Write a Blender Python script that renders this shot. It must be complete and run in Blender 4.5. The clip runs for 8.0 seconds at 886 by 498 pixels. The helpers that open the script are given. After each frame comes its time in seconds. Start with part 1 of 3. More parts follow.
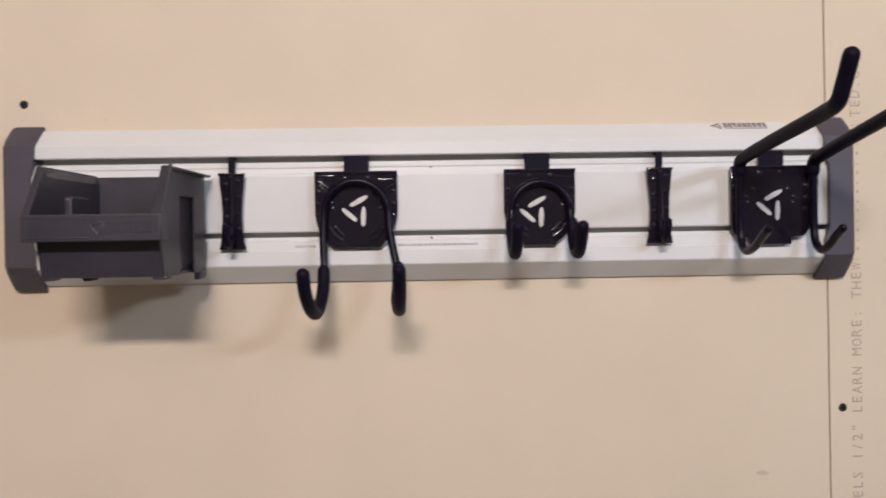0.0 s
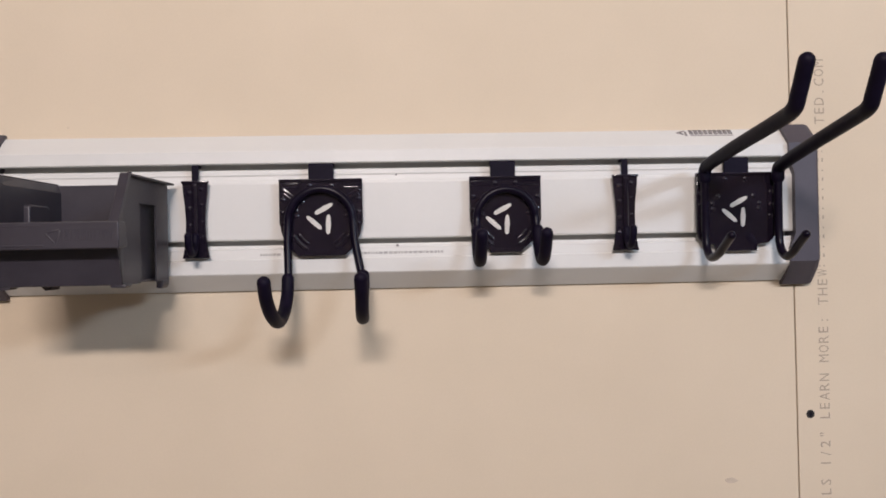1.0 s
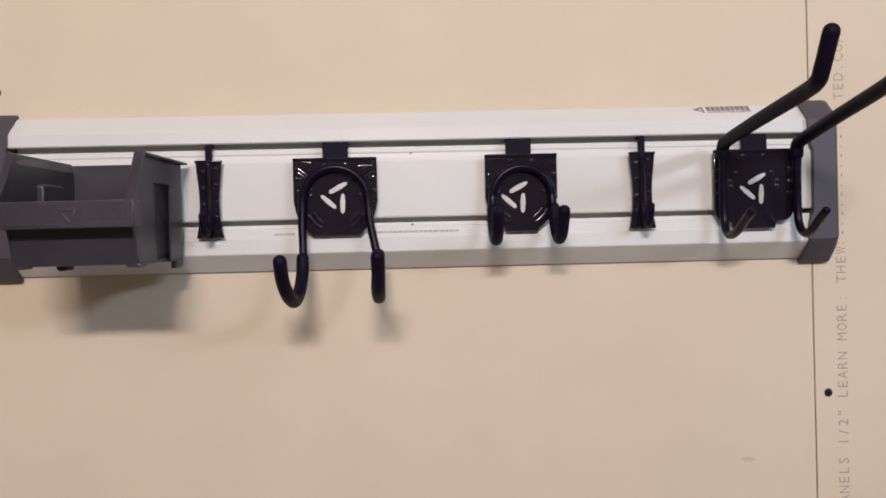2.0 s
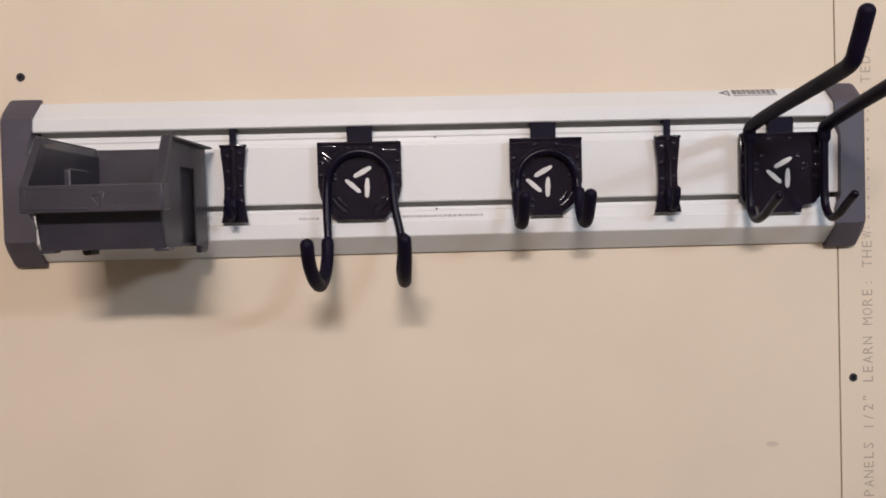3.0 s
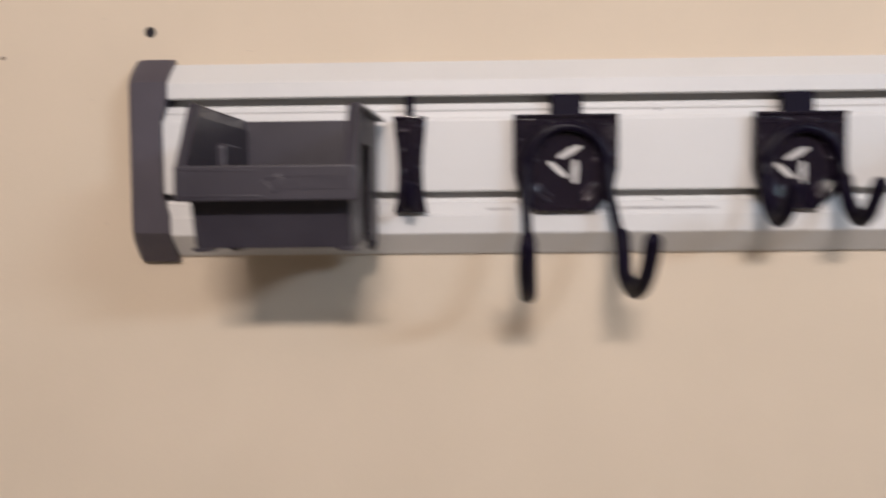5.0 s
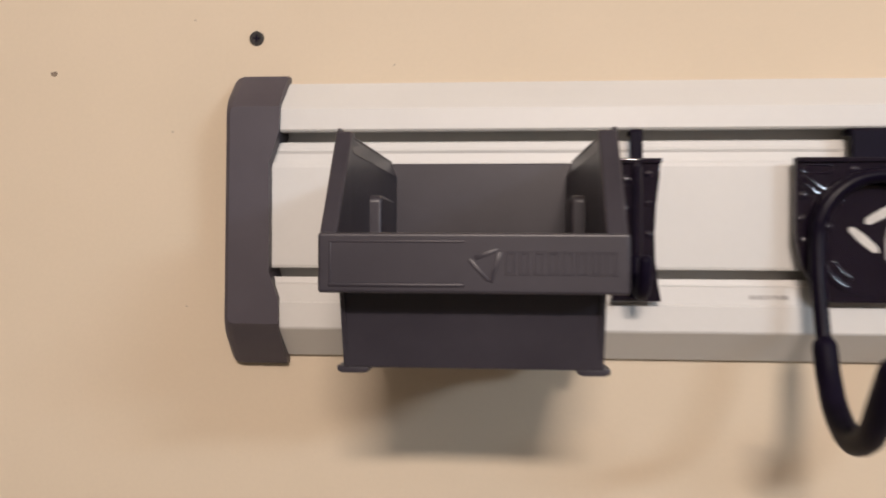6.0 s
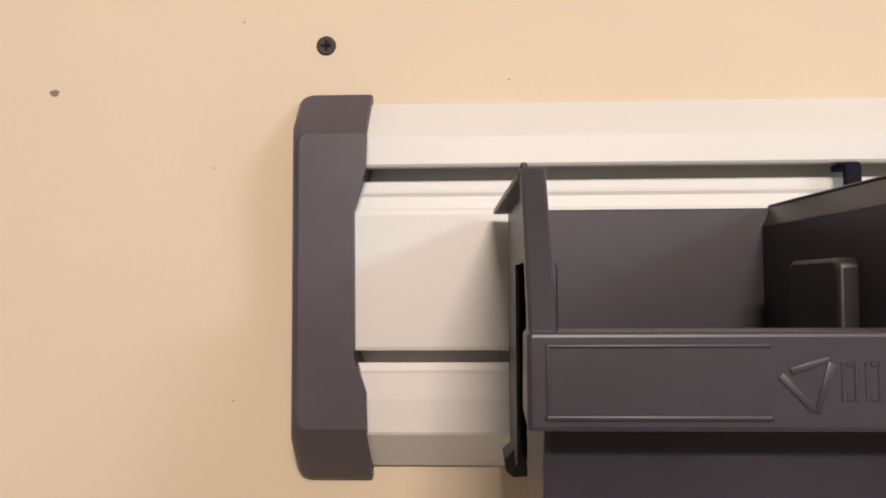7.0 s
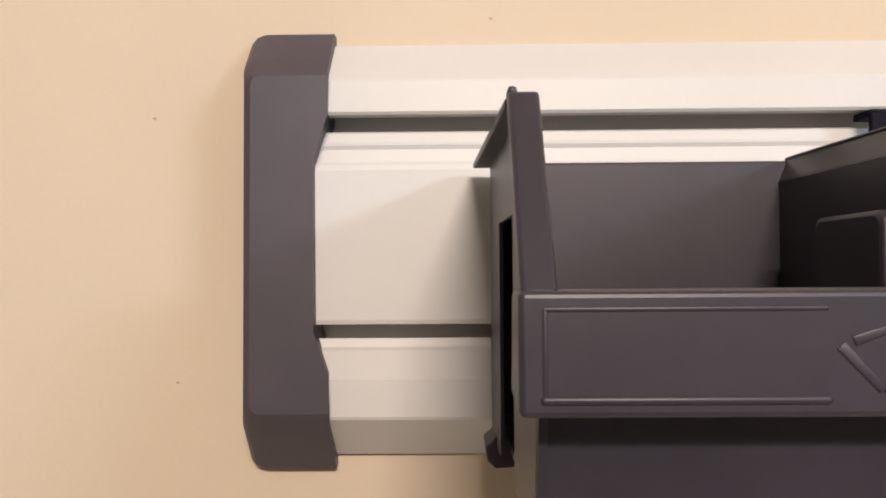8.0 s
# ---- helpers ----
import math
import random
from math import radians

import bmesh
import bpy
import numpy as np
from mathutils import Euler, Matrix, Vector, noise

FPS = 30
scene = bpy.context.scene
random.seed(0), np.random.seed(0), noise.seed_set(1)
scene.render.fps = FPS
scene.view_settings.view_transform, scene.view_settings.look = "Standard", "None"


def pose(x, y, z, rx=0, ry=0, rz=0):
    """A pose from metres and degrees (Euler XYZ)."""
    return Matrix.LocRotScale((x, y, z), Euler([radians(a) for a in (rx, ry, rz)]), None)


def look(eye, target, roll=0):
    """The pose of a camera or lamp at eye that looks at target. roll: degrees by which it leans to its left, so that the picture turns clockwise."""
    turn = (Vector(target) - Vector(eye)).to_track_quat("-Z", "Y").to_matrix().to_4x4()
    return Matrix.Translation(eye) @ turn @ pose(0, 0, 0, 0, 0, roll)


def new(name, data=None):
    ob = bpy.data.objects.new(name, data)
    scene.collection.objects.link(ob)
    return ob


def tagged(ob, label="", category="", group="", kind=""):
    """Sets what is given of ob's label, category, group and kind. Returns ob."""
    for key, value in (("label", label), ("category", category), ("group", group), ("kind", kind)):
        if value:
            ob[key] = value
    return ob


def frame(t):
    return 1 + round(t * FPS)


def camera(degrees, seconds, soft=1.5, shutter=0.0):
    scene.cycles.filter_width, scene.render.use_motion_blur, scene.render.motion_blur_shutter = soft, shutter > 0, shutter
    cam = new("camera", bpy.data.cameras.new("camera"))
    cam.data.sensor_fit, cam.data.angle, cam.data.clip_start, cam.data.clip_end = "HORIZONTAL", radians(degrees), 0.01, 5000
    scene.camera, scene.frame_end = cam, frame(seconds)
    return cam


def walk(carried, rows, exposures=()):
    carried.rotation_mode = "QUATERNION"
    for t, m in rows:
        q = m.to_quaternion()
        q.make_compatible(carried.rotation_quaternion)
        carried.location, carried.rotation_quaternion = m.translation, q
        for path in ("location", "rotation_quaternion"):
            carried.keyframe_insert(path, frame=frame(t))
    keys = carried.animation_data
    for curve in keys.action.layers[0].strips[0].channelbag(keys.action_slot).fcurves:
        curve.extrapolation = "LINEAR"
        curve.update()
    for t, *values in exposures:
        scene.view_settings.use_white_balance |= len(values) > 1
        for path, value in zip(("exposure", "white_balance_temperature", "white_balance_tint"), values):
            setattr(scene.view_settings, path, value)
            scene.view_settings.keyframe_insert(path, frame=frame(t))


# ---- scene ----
cam = camera(56.0, 8.0, soft=1.75, shutter=0.6)
# ---- camera ----
PATH = [
    (0, (0.370, -0.833, 1.385), (0.420, 1.167, 1.359), -0.9),
    (0.5, (0.387, -0.827, 1.380), (0.484, 1.17, 1.381), -1.0),
    (1, (0.392, -0.83, 1.381), (0.47, 1.169, 1.382), -1.1),
    (1.5, (0.387, -0.827, 1.378), (0.461, 1.172, 1.365), -1.3),
    (3, (0.365, -0.822, 1.371), (0.414, 1.176, 1.3110), -1.4),
    (3.5, (0.347, -0.828, 1.37), (0.41, 1.17, 1.3025), -1.6),
    (4, (0.335, -0.82, 1.368), (0.391, 1.178, 1.2900), -1.6),
    (4.5, (0.323, -0.777, 1.370), (0.326, 1.221, 1.266), -0.8),
    (4.7, (0.293, -0.743, 1.382), (0.259, 1.252, 1.238), -0.5),
    (5, (0.229, -0.67, 1.385), (0.18, 1.326, 1.272), -0.6),
    (5.2, (0.16, -0.623, 1.39), (0.17, 1.376, 1.324), -1.5),
    (6.3, (0.103, -0.418, 1.404), (-0.086, 1.573, 1.427), 0.7),
    (6.5, (0.076, -0.39, 1.408), (-0.057, 1.605, 1.442), 0.7),
    (6.7, (0.056, -0.367, 1.414), (-0.045, 1.63, 1.455), 0.5),
    (7, (0.045, -0.355, 1.418), (-0.038, 1.641, 1.510), -0.3),
    (7.2, (0.045, -0.341, 1.417), (-0.005, 1.656, 1.509), -0.1),
    (7.5, (0.047, -0.324, 1.414), (0.026, 1.675, 1.491), -0.4),
    (8, (0.045, -0.314, 1.412), (0.015, 1.685, 1.461), -0.4),
]
EXPOSURES = [(0.0, 0.345, 5950, 15), (4.5, 0.355, 5950, 15), (5.2, 0.335, 6070, 15), (6.3, 0.475, 6480, 14), (7.0, 0.63, 6500, 14), (8.0, 0.66, 6430, 14)]
walk(cam, [(t, look(eye, target, roll)) for t, eye, target, roll in PATH], EXPOSURES)

# ---- light: a warm strip light and a cooler one behind the camera, in a closed room ----
world = bpy.data.worlds.new("world")
scene.world = world
world.use_nodes = True
world.node_tree.nodes["Background"].inputs[0].default_value = (0.9, 0.8, 0.7, 1)
world.node_tree.nodes["Background"].inputs[1].default_value = 0.0


def strip_light(name, place, aim, watts, colour, length, width):
    """A long lamp that hangs level and shines towards aim."""
    data = bpy.data.lights.new(name, "AREA")
    data.shape, data.size, data.size_y = "RECTANGLE", length, width
    data.energy, data.color = watts, colour
    ob = new(name, data)
    ob.matrix_world = look(place, aim)
    return ob


strip_light("ceiling_strip_light", (0.28, -2.15, 2.31), (0.3, 0.0, 1.35), 30.5, (1.0, 0.852, 0.725), 0.55, 0.10)
strip_light("work_strip_light", (1.95, -2.05, 2.20), (0.35, 0.0, 1.35), 15.5, (0.74, 0.88, 1.0), 0.75, 0.10)


# ---- materials ----
def nodes_of(name):
    m = bpy.data.materials.new(name)
    m.use_nodes = True
    nt = m.node_tree
    return m, nt, nt.nodes["Principled BSDF"]


def noise_node(nt, scale, detail=4.0, rough=0.55, coord="Object", stretch=None):
    tc = nt.nodes.new("ShaderNodeTexCoord")
    src = tc.outputs[coord]
    if stretch:
        mp = nt.nodes.new("ShaderNodeMapping")
        mp.inputs["Scale"].default_value = stretch
        nt.links.new(src, mp.inputs["Vector"])
        src = mp.outputs["Vector"]
    n = nt.nodes.new("ShaderNodeTexNoise")
    n.inputs["Scale"].default_value = scale
    n.inputs["Detail"].default_value = detail
    n.inputs["Roughness"].default_value = rough
    nt.links.new(src, n.inputs["Vector"])
    return n.outputs["Fac"]


def ramp(nt, fac, lo, hi, a=0.3, b=0.7):
    r = nt.nodes.new("ShaderNodeValToRGB")
    r.color_ramp.elements[0].position, r.color_ramp.elements[1].position = a, b
    r.color_ramp.elements[0].color, r.color_ramp.elements[1].color = (*lo, 1), (*hi, 1)
    nt.links.new(fac, r.inputs["Fac"])
    return r.outputs["Color"]


def mixed(nt, a, b, fac, mode="MULTIPLY"):
    m = nt.nodes.new("ShaderNodeMix")
    m.data_type, m.blend_type = "RGBA", mode
    m.inputs["Factor"].default_value = fac
    nt.links.new(a, m.inputs[6])
    nt.links.new(b, m.inputs[7])
    return m.outputs[2]


def bumped(nt, bsdf, fac, strength, distance):
    b = nt.nodes.new("ShaderNodeBump")
    b.inputs["Strength"].default_value, b.inputs["Distance"].default_value = strength, distance
    nt.links.new(fac, b.inputs["Height"])
    nt.links.new(b.outputs["Normal"], bsdf.inputs["Normal"])


def surface(name, lo, hi, big, small, rough=(0.5, 0.6), metal=0.0, bump=(0.2, 0.0003), spec=0.5, stretch=None, depth=0.86):
    """Colour that drifts at a large scale and is grained at a small one, with gloss and relief of its own."""
    m, nt, bsdf = nodes_of(name)
    drift = noise_node(nt, big, 3, stretch=stretch)
    grain = noise_node(nt, small, 5, stretch=stretch)
    colour = mixed(nt, ramp(nt, drift, lo, hi), ramp(nt, grain, (depth,) * 3, (1.0,) * 3), 1.0)
    nt.links.new(colour, bsdf.inputs["Base Color"])
    r = nt.nodes.new("ShaderNodeMapRange")
    r.inputs["To Min"].default_value, r.inputs["To Max"].default_value = rough
    nt.links.new(grain, r.inputs["Value"])
    nt.links.new(r.outputs["Result"], bsdf.inputs["Roughness"])
    bsdf.inputs["Metallic"].default_value = metal
    bsdf.inputs["Specular IOR Level"].default_value = spec
    bumped(nt, bsdf, grain, *bump)
    return m


M_WALL = surface("drywall_paper", (0.620, 0.525, 0.400), (0.655, 0.555, 0.425), 7, 420, (0.75, 0.9), bump=(0.08, 0.00006), spec=0.25, depth=0.975)
M_BACK = surface("dark_backing", (0.10, 0.08, 0.06), (0.14, 0.11, 0.08), 5, 60, (0.8, 0.9))
M_ROOM = surface("room_paint", (0.44, 0.395, 0.34), (0.50, 0.45, 0.39), 3, 90, (0.7, 0.9), spec=0.3)
M_FAR = surface("far_wall_paint", (0.47, 0.42, 0.36), (0.53, 0.475, 0.41), 3, 90, (0.6, 0.8), spec=0.3)
M_CEIL = surface("ceiling_paint", (0.68, 0.67, 0.65), (0.74, 0.73, 0.71), 3, 90, (0.8, 0.9), spec=0.2)
M_FLOOR = surface("concrete", (0.23, 0.215, 0.195), (0.31, 0.29, 0.265), 3, 50, (0.6, 0.9))
M_RAIL = surface("white_pvc", (0.618, 0.612, 0.592), (0.652, 0.646, 0.626), 9, 300, (0.40, 0.50), bump=(0.02, 0.00003), spec=0.4, depth=0.985)
M_GREY = surface("grey_plastic", (0.057, 0.0490, 0.064), (0.071, 0.0620, 0.079), 22, 600, (0.42, 0.58), bump=(0.14, 0.00006), spec=0.5, depth=0.95)
M_BIN = surface("grey_bin_plastic", (0.0300, 0.0260, 0.0348), (0.0405, 0.0356, 0.0460), 26, 300, (0.36, 0.44), bump=(0.02, 0.00003), spec=0.42, depth=0.93)
M_BLACK = surface("black_powder_coat", (0.0085, 0.0060, 0.0125), (0.0125, 0.0090, 0.0175), 60, 500, (0.08, 0.13), bump=(0.02, 0.00005), spec=0.5)
M_WIRE = surface("black_wire", (0.0035, 0.0020, 0.0080), (0.0062, 0.0038, 0.0128), 60, 500, (0.24, 0.34), bump=(0.08, 0.0001), spec=0.13)
M_RUBBER = surface("black_rubber", (0.0042, 0.0026, 0.0098), (0.0074, 0.0048, 0.0155), 60, 600, (0.45, 0.6), bump=(0.25, 0.00015), spec=0.09)
M_MARK = surface("pale_print", (0.52, 0.50, 0.47), (0.66, 0.64, 0.60), 90, 700, (0.35, 0.5))
M_PRINT = surface("grey_print", (0.20, 0.185, 0.19), (0.28, 0.26, 0.26), 200, 900, (0.5, 0.6))
M_FAINT = surface("faint_print", (0.31, 0.30, 0.295), (0.46, 0.445, 0.44), 300, 900, (0.4, 0.5))
M_INK = surface("faded_ink", (0.34, 0.28, 0.225), (0.47, 0.395, 0.31), 300, 1200, (0.8, 0.9), spec=0.2)
M_SCREW = surface("black_screw", (0.008, 0.006, 0.006), (0.02, 0.017, 0.016), 300, 900, (0.5, 0.7))
M_STAIN = surface("brown_speck", (0.16, 0.12, 0.09), (0.30, 0.23, 0.17), 300, 900, (0.8, 0.9))
M_SMUDGE = surface("smudge", (0.52, 0.43, 0.345), (0.58, 0.485, 0.385), 60, 300, (0.8, 0.9), spec=0.2)


# ---- mesh helpers ----
def put_mesh(name, bm, material, smooth=True, angle=35):
    bmesh.ops.recalc_face_normals(bm, faces=bm.faces[:])
    me = bpy.data.meshes.new(name)
    for f in bm.faces:
        f.smooth = smooth and f.calc_area() < 6e-5
    for e in bm.edges:
        e.smooth = smooth and len(e.link_faces) == 2 and e.calc_face_angle(0.0) < radians(angle)
    bm.to_mesh(me)
    bm.free()
    me.materials.append(material)
    return me


def part(name, bm, material, parent, label=""):
    ob = new(name, put_mesh(name, bm, material))
    ob.parent = parent
    return tagged(ob, label)


def thing(name, place, label, category, group="", kind=""):
    ob = new(name)
    ob.location = place
    ob.empty_display_size = 0.02
    return tagged(ob, label, category, group, kind)


def box(bm, a, b, bevel=0.0, segments=2):
    """A box between two corners, its edges rounded."""
    made = bmesh.ops.create_cube(bm, size=1)["verts"]
    for v in made:
        v.co = Vector([(a[i] + b[i]) / 2 + v.co[i] * (b[i] - a[i]) for i in range(3)])
    if bevel:
        edges = list({e for v in made for e in v.link_edges})
        bmesh.ops.bevel(bm, geom=edges, offset=bevel, segments=segments, profile=0.5, affect="EDGES", clamp_overlap=True)
    return bm


def prism(bm, outline, axis, lo, hi, bevel=0.0, segments=2):
    """A closed outline drawn out along an axis. For 'x' it is in (y, z), for 'y' in (x, z), for 'z' in (x, y)."""
    def at(p, d):
        return {"x": (d, p[0], p[1]), "y": (p[0], d, p[1]), "z": (p[0], p[1], d)}[axis]
    a = [bm.verts.new(at(p, lo)) for p in outline]
    b = [bm.verts.new(at(p, hi)) for p in outline]
    fs = [bm.faces.new(a), bm.faces.new(b[::-1])]
    for i in range(len(a)):
        j = (i + 1) % len(a)
        fs.append(bm.faces.new((a[i], b[i], b[j], a[j])))
    bmesh.ops.recalc_face_normals(bm, faces=fs)
    if bevel:
        edges = [e for e in {e for f in fs for e in f.edges} if e.calc_face_angle(0.0) > radians(25)]
        bmesh.ops.bevel(bm, geom=edges, offset=bevel, segments=segments, profile=0.5, affect="EDGES", clamp_overlap=True)
    return bm


def curve_points(pts, steps=8):
    """A smooth line through the points."""
    p = [Vector(q) for q in pts]
    p = [2 * p[0] - p[1]] + p + [2 * p[-1] - p[-2]]
    out = []
    for i in range(1, len(p) - 2):
        for k in range(steps):
            t = k / steps
            out.append(0.5 * ((2 * p[i]) + (p[i + 1] - p[i - 1]) * t + (2 * p[i - 1] - 5 * p[i] + 4 * p[i + 1] - p[i + 2]) * t * t
                              + (3 * p[i] - p[i - 1] - 3 * p[i + 1] + p[i + 2]) * t ** 3))
    out.append(p[-2])
    return out


def tube(bm, line, r, sides=14, round_ends=True):
    """A round bar along a line, with domed ends."""
    line = [Vector(q) for q in line]
    radii = [r] * len(line)
    if round_ends:
        d0, d1 = (line[0] - line[1]).normalized(), (line[-1] - line[-2]).normalized()
        first = [(line[0] + d0 * r * math.sin(a), r * math.cos(a)) for a in (1.45, 1.1, 0.7, 0.35)]
        last = [(line[-1] + d1 * r * math.sin(a), r * math.cos(a)) for a in (0.35, 0.7, 1.1, 1.45)]
        line = [q for q, _ in first] + line + [q for q, _ in last]
        radii = [s for _, s in first] + radii + [s for _, s in last]
    tangent = (line[1] - line[0]).normalized()
    side = tangent.orthogonal().normalized()
    rings = []
    for i, q in enumerate(line):
        t2 = (line[min(i + 1, len(line) - 1)] - line[max(i - 1, 0)]).normalized()
        side = (side - t2 * side.dot(t2)).normalized()
        up = t2.cross(side)
        rings.append([bm.verts.new(q + (side * math.cos(2 * math.pi * k / sides) + up * math.sin(2 * math.pi * k / sides)) * radii[i]) for k in range(sides)])
    for a, b in zip(rings, rings[1:]):
        for k in range(sides):
            bm.faces.new((a[k], a[(k + 1) % sides], b[(k + 1) % sides], b[k]))
    bm.faces.new(rings[0][::-1])
    bm.faces.new(rings[-1])
    return bm


def arc(cx, cz, r, a0, a1, y, n=16):
    return [(cx + r * math.cos(radians(a0 + (a1 - a0) * i / n)), y, cz + r * math.sin(radians(a0 + (a1 - a0) * i / n))) for i in range(n + 1)]


def dome(bm, x, y, z, r, high):
    """A low rounded pimple on a face that looks along -y."""
    rings = []
    for u in (1.0, 0.8, 0.55, 0.25):
        rings.append([bm.verts.new((x + r * u * math.cos(k * math.pi / 6), y - high * (1 - u * u), z + r * u * math.sin(k * math.pi / 6))) for k in range(12)])
    for p, q in zip(rings, rings[1:]):
        for k in range(12):
            bm.faces.new((p[k], p[(k + 1) % 12], q[(k + 1) % 12], q[k]))
    bm.faces.new(rings[-1])


def ridge(bm, a, b, half, y):
    """A stamped rib from a to b in (x, z): a thin raised line that runs round a long flat oval."""
    a, b = Vector(a), Vector(b)
    d = (b - a).normalized()
    n = Vector((-d.y, d.x))
    loop = []
    for mid, start in ((a, 90), (b, -90)):
        for i in range(7):
            ang = radians(start + 30 * i)
            q = mid + (d * math.cos(ang) + n * math.sin(ang)) * half
            loop.append((q.x, y, q.y))
    tube(bm, loop + loop[:2], 0.0007, 8, False)


def stroke(bm, a, b, w, y, high):
    """A pointed, leaf-shaped bar from a to b in (x, z), standing proud towards -y."""
    a, b = Vector((a[0], a[1])), Vector((b[0], b[1]))
    d = b - a
    n = Vector((-d.y, d.x)).normalized() * w / 2
    o = [a, a + d * 0.08 - n * 0.66, a + d * 0.42 - n, a + d * 0.90 - n * 0.80, b, a + d * 0.90 + n * 0.80, a + d * 0.42 + n, a + d * 0.08 + n * 0.66]
    prism(bm, [tuple(q) for q in o], "y", y - high, y)


def emblem(bm, cx, cz, size, y, high):
    """Three bars turning round a triangle."""
    k = size
    stroke(bm, (cx + 0.46 * k, cz + 0.63 * k), (cx - 0.25 * k, cz + 0.24 * k), 0.20 * k, y, high)
    stroke(bm, (cx - 0.56 * k, cz + 0.16 * k), (cx + 0.03 * k, cz - 0.36 * k), 0.19 * k, y, high)
    stroke(bm, (cx + 0.29 * k, cz + 0.22 * k), (cx + 0.26 * k, cz - 0.57 * k), 0.20 * k, y, high)


# ---- the room ----
SEAM = 0.7812
north = tagged(new("wall_north", put_mesh("wall_north", box(bmesh.new(), (-1.7, 0.0127, 0), (2.6, 0.12, 2.50)), M_BACK)), "stud wall clad with bare tan drywall sheets", "wall", kind="structure")
def sheet(x0, x1, low, high, label):
    """A drywall sheet whose edges lean by a hair."""
    bm = bmesh.new()
    prism(bm, [(x0 + low[0], 0), (x1 + low[1], 0), (x1 + high[1], 2.50), (x0 + high[0], 2.50)], "y", 0, 0.0127, 0.0008)
    part("drywall_sheet", bm, M_WALL, north, label)


LEAN = (0.0072, -0.0088)  # of the seam, at the floor and at the ceiling
sheet(-1.7, SEAM - 0.0006, (0, LEAN[0]), (0, LEAN[1]), "bare tan drywall sheet with small specks")
sheet(SEAM + 0.0006, 2.6, (LEAN[0], 0), (LEAN[1], 0), "bare tan drywall sheet with faded printed lettering")
tagged(new("wall_west", put_mesh("wall_west", box(bmesh.new(), (-1.82, -3.2, 0), (-1.7, 0.12, 2.50)), M_ROOM)), "plain painted side wall", "wall", kind="structure")
tagged(new("wall_east", put_mesh("wall_east", box(bmesh.new(), (2.6, -3.2, 0), (2.72, 0.12, 2.50)), M_ROOM)), "plain painted side wall", "wall", kind="structure")
tagged(new("wall_south", put_mesh("wall_south", box(bmesh.new(), (-1.7, -3.32, 0), (2.6, -3.2, 2.50)), M_FAR)), "plain painted wall facing the track", "wall", kind="structure")
tagged(new("floor", put_mesh("floor", box(bmesh.new(), (-1.82, -3.32, -0.1), (2.72, 0.12, 0)), M_FLOOR)), "plain grey concrete floor", "floor", kind="structure")
tagged(new("ceiling", put_mesh("ceiling", box(bmesh.new(), (-1.82, -3.32, 2.50), (2.72, 0.12, 2.60)), M_CEIL)), "plain pale painted ceiling", "ceiling", kind="structure")


# ---- the track on the wall ----
RAIL_A, RAIL_B = -0.014, 0.786
track = thing("wall_track", (0, 0, 1.42), "white slotted storage track with grey end caps on drywall", "storage track")
OFF = Vector((0, 0, -1.42))


def shifted(bm, by):
    bmesh.ops.translate(bm, verts=bm.verts[:], vec=by)
    return bm


def rail_mesh():
    """The section of the extrusion in (y, z), with two undercut slots."""
    section = [(-0.0005, 1.3437), (-0.003, 1.3437), (-0.0245, 1.3600), (-0.0252, 1.3612), (-0.0250, 1.3740), (-0.0240, 1.3750), (-0.0232, 1.3840), (-0.0215, 1.3850), (-0.0205, 1.3880),
               (-0.0180, 1.3878), (-0.0060, 1.3860), (-0.0060, 1.3950), (-0.0180, 1.3926), (-0.0220, 1.3930), (-0.0226, 1.3945),
               (-0.0226, 1.4470), (-0.0222, 1.4488), (-0.0214, 1.4500), (-0.0206, 1.4545), (-0.0212, 1.4560), (-0.0204, 1.4572), (-0.0196, 1.4605), (-0.0180, 1.4612),
               (-0.0060, 1.4590), (-0.0060, 1.4700), (-0.0190, 1.4662), (-0.0245, 1.4662), (-0.0254, 1.4672), (-0.0250, 1.4780), (-0.0238, 1.4794), (-0.0040, 1.4960), (-0.0005, 1.4962)]
    bm = bmesh.new()
    prism(bm, section, "x", RAIL_A, RAIL_B)
    return shifted(bm, OFF)


part("rail", rail_mesh(), M_RAIL, track, "glossy white plastic rail with two slots")


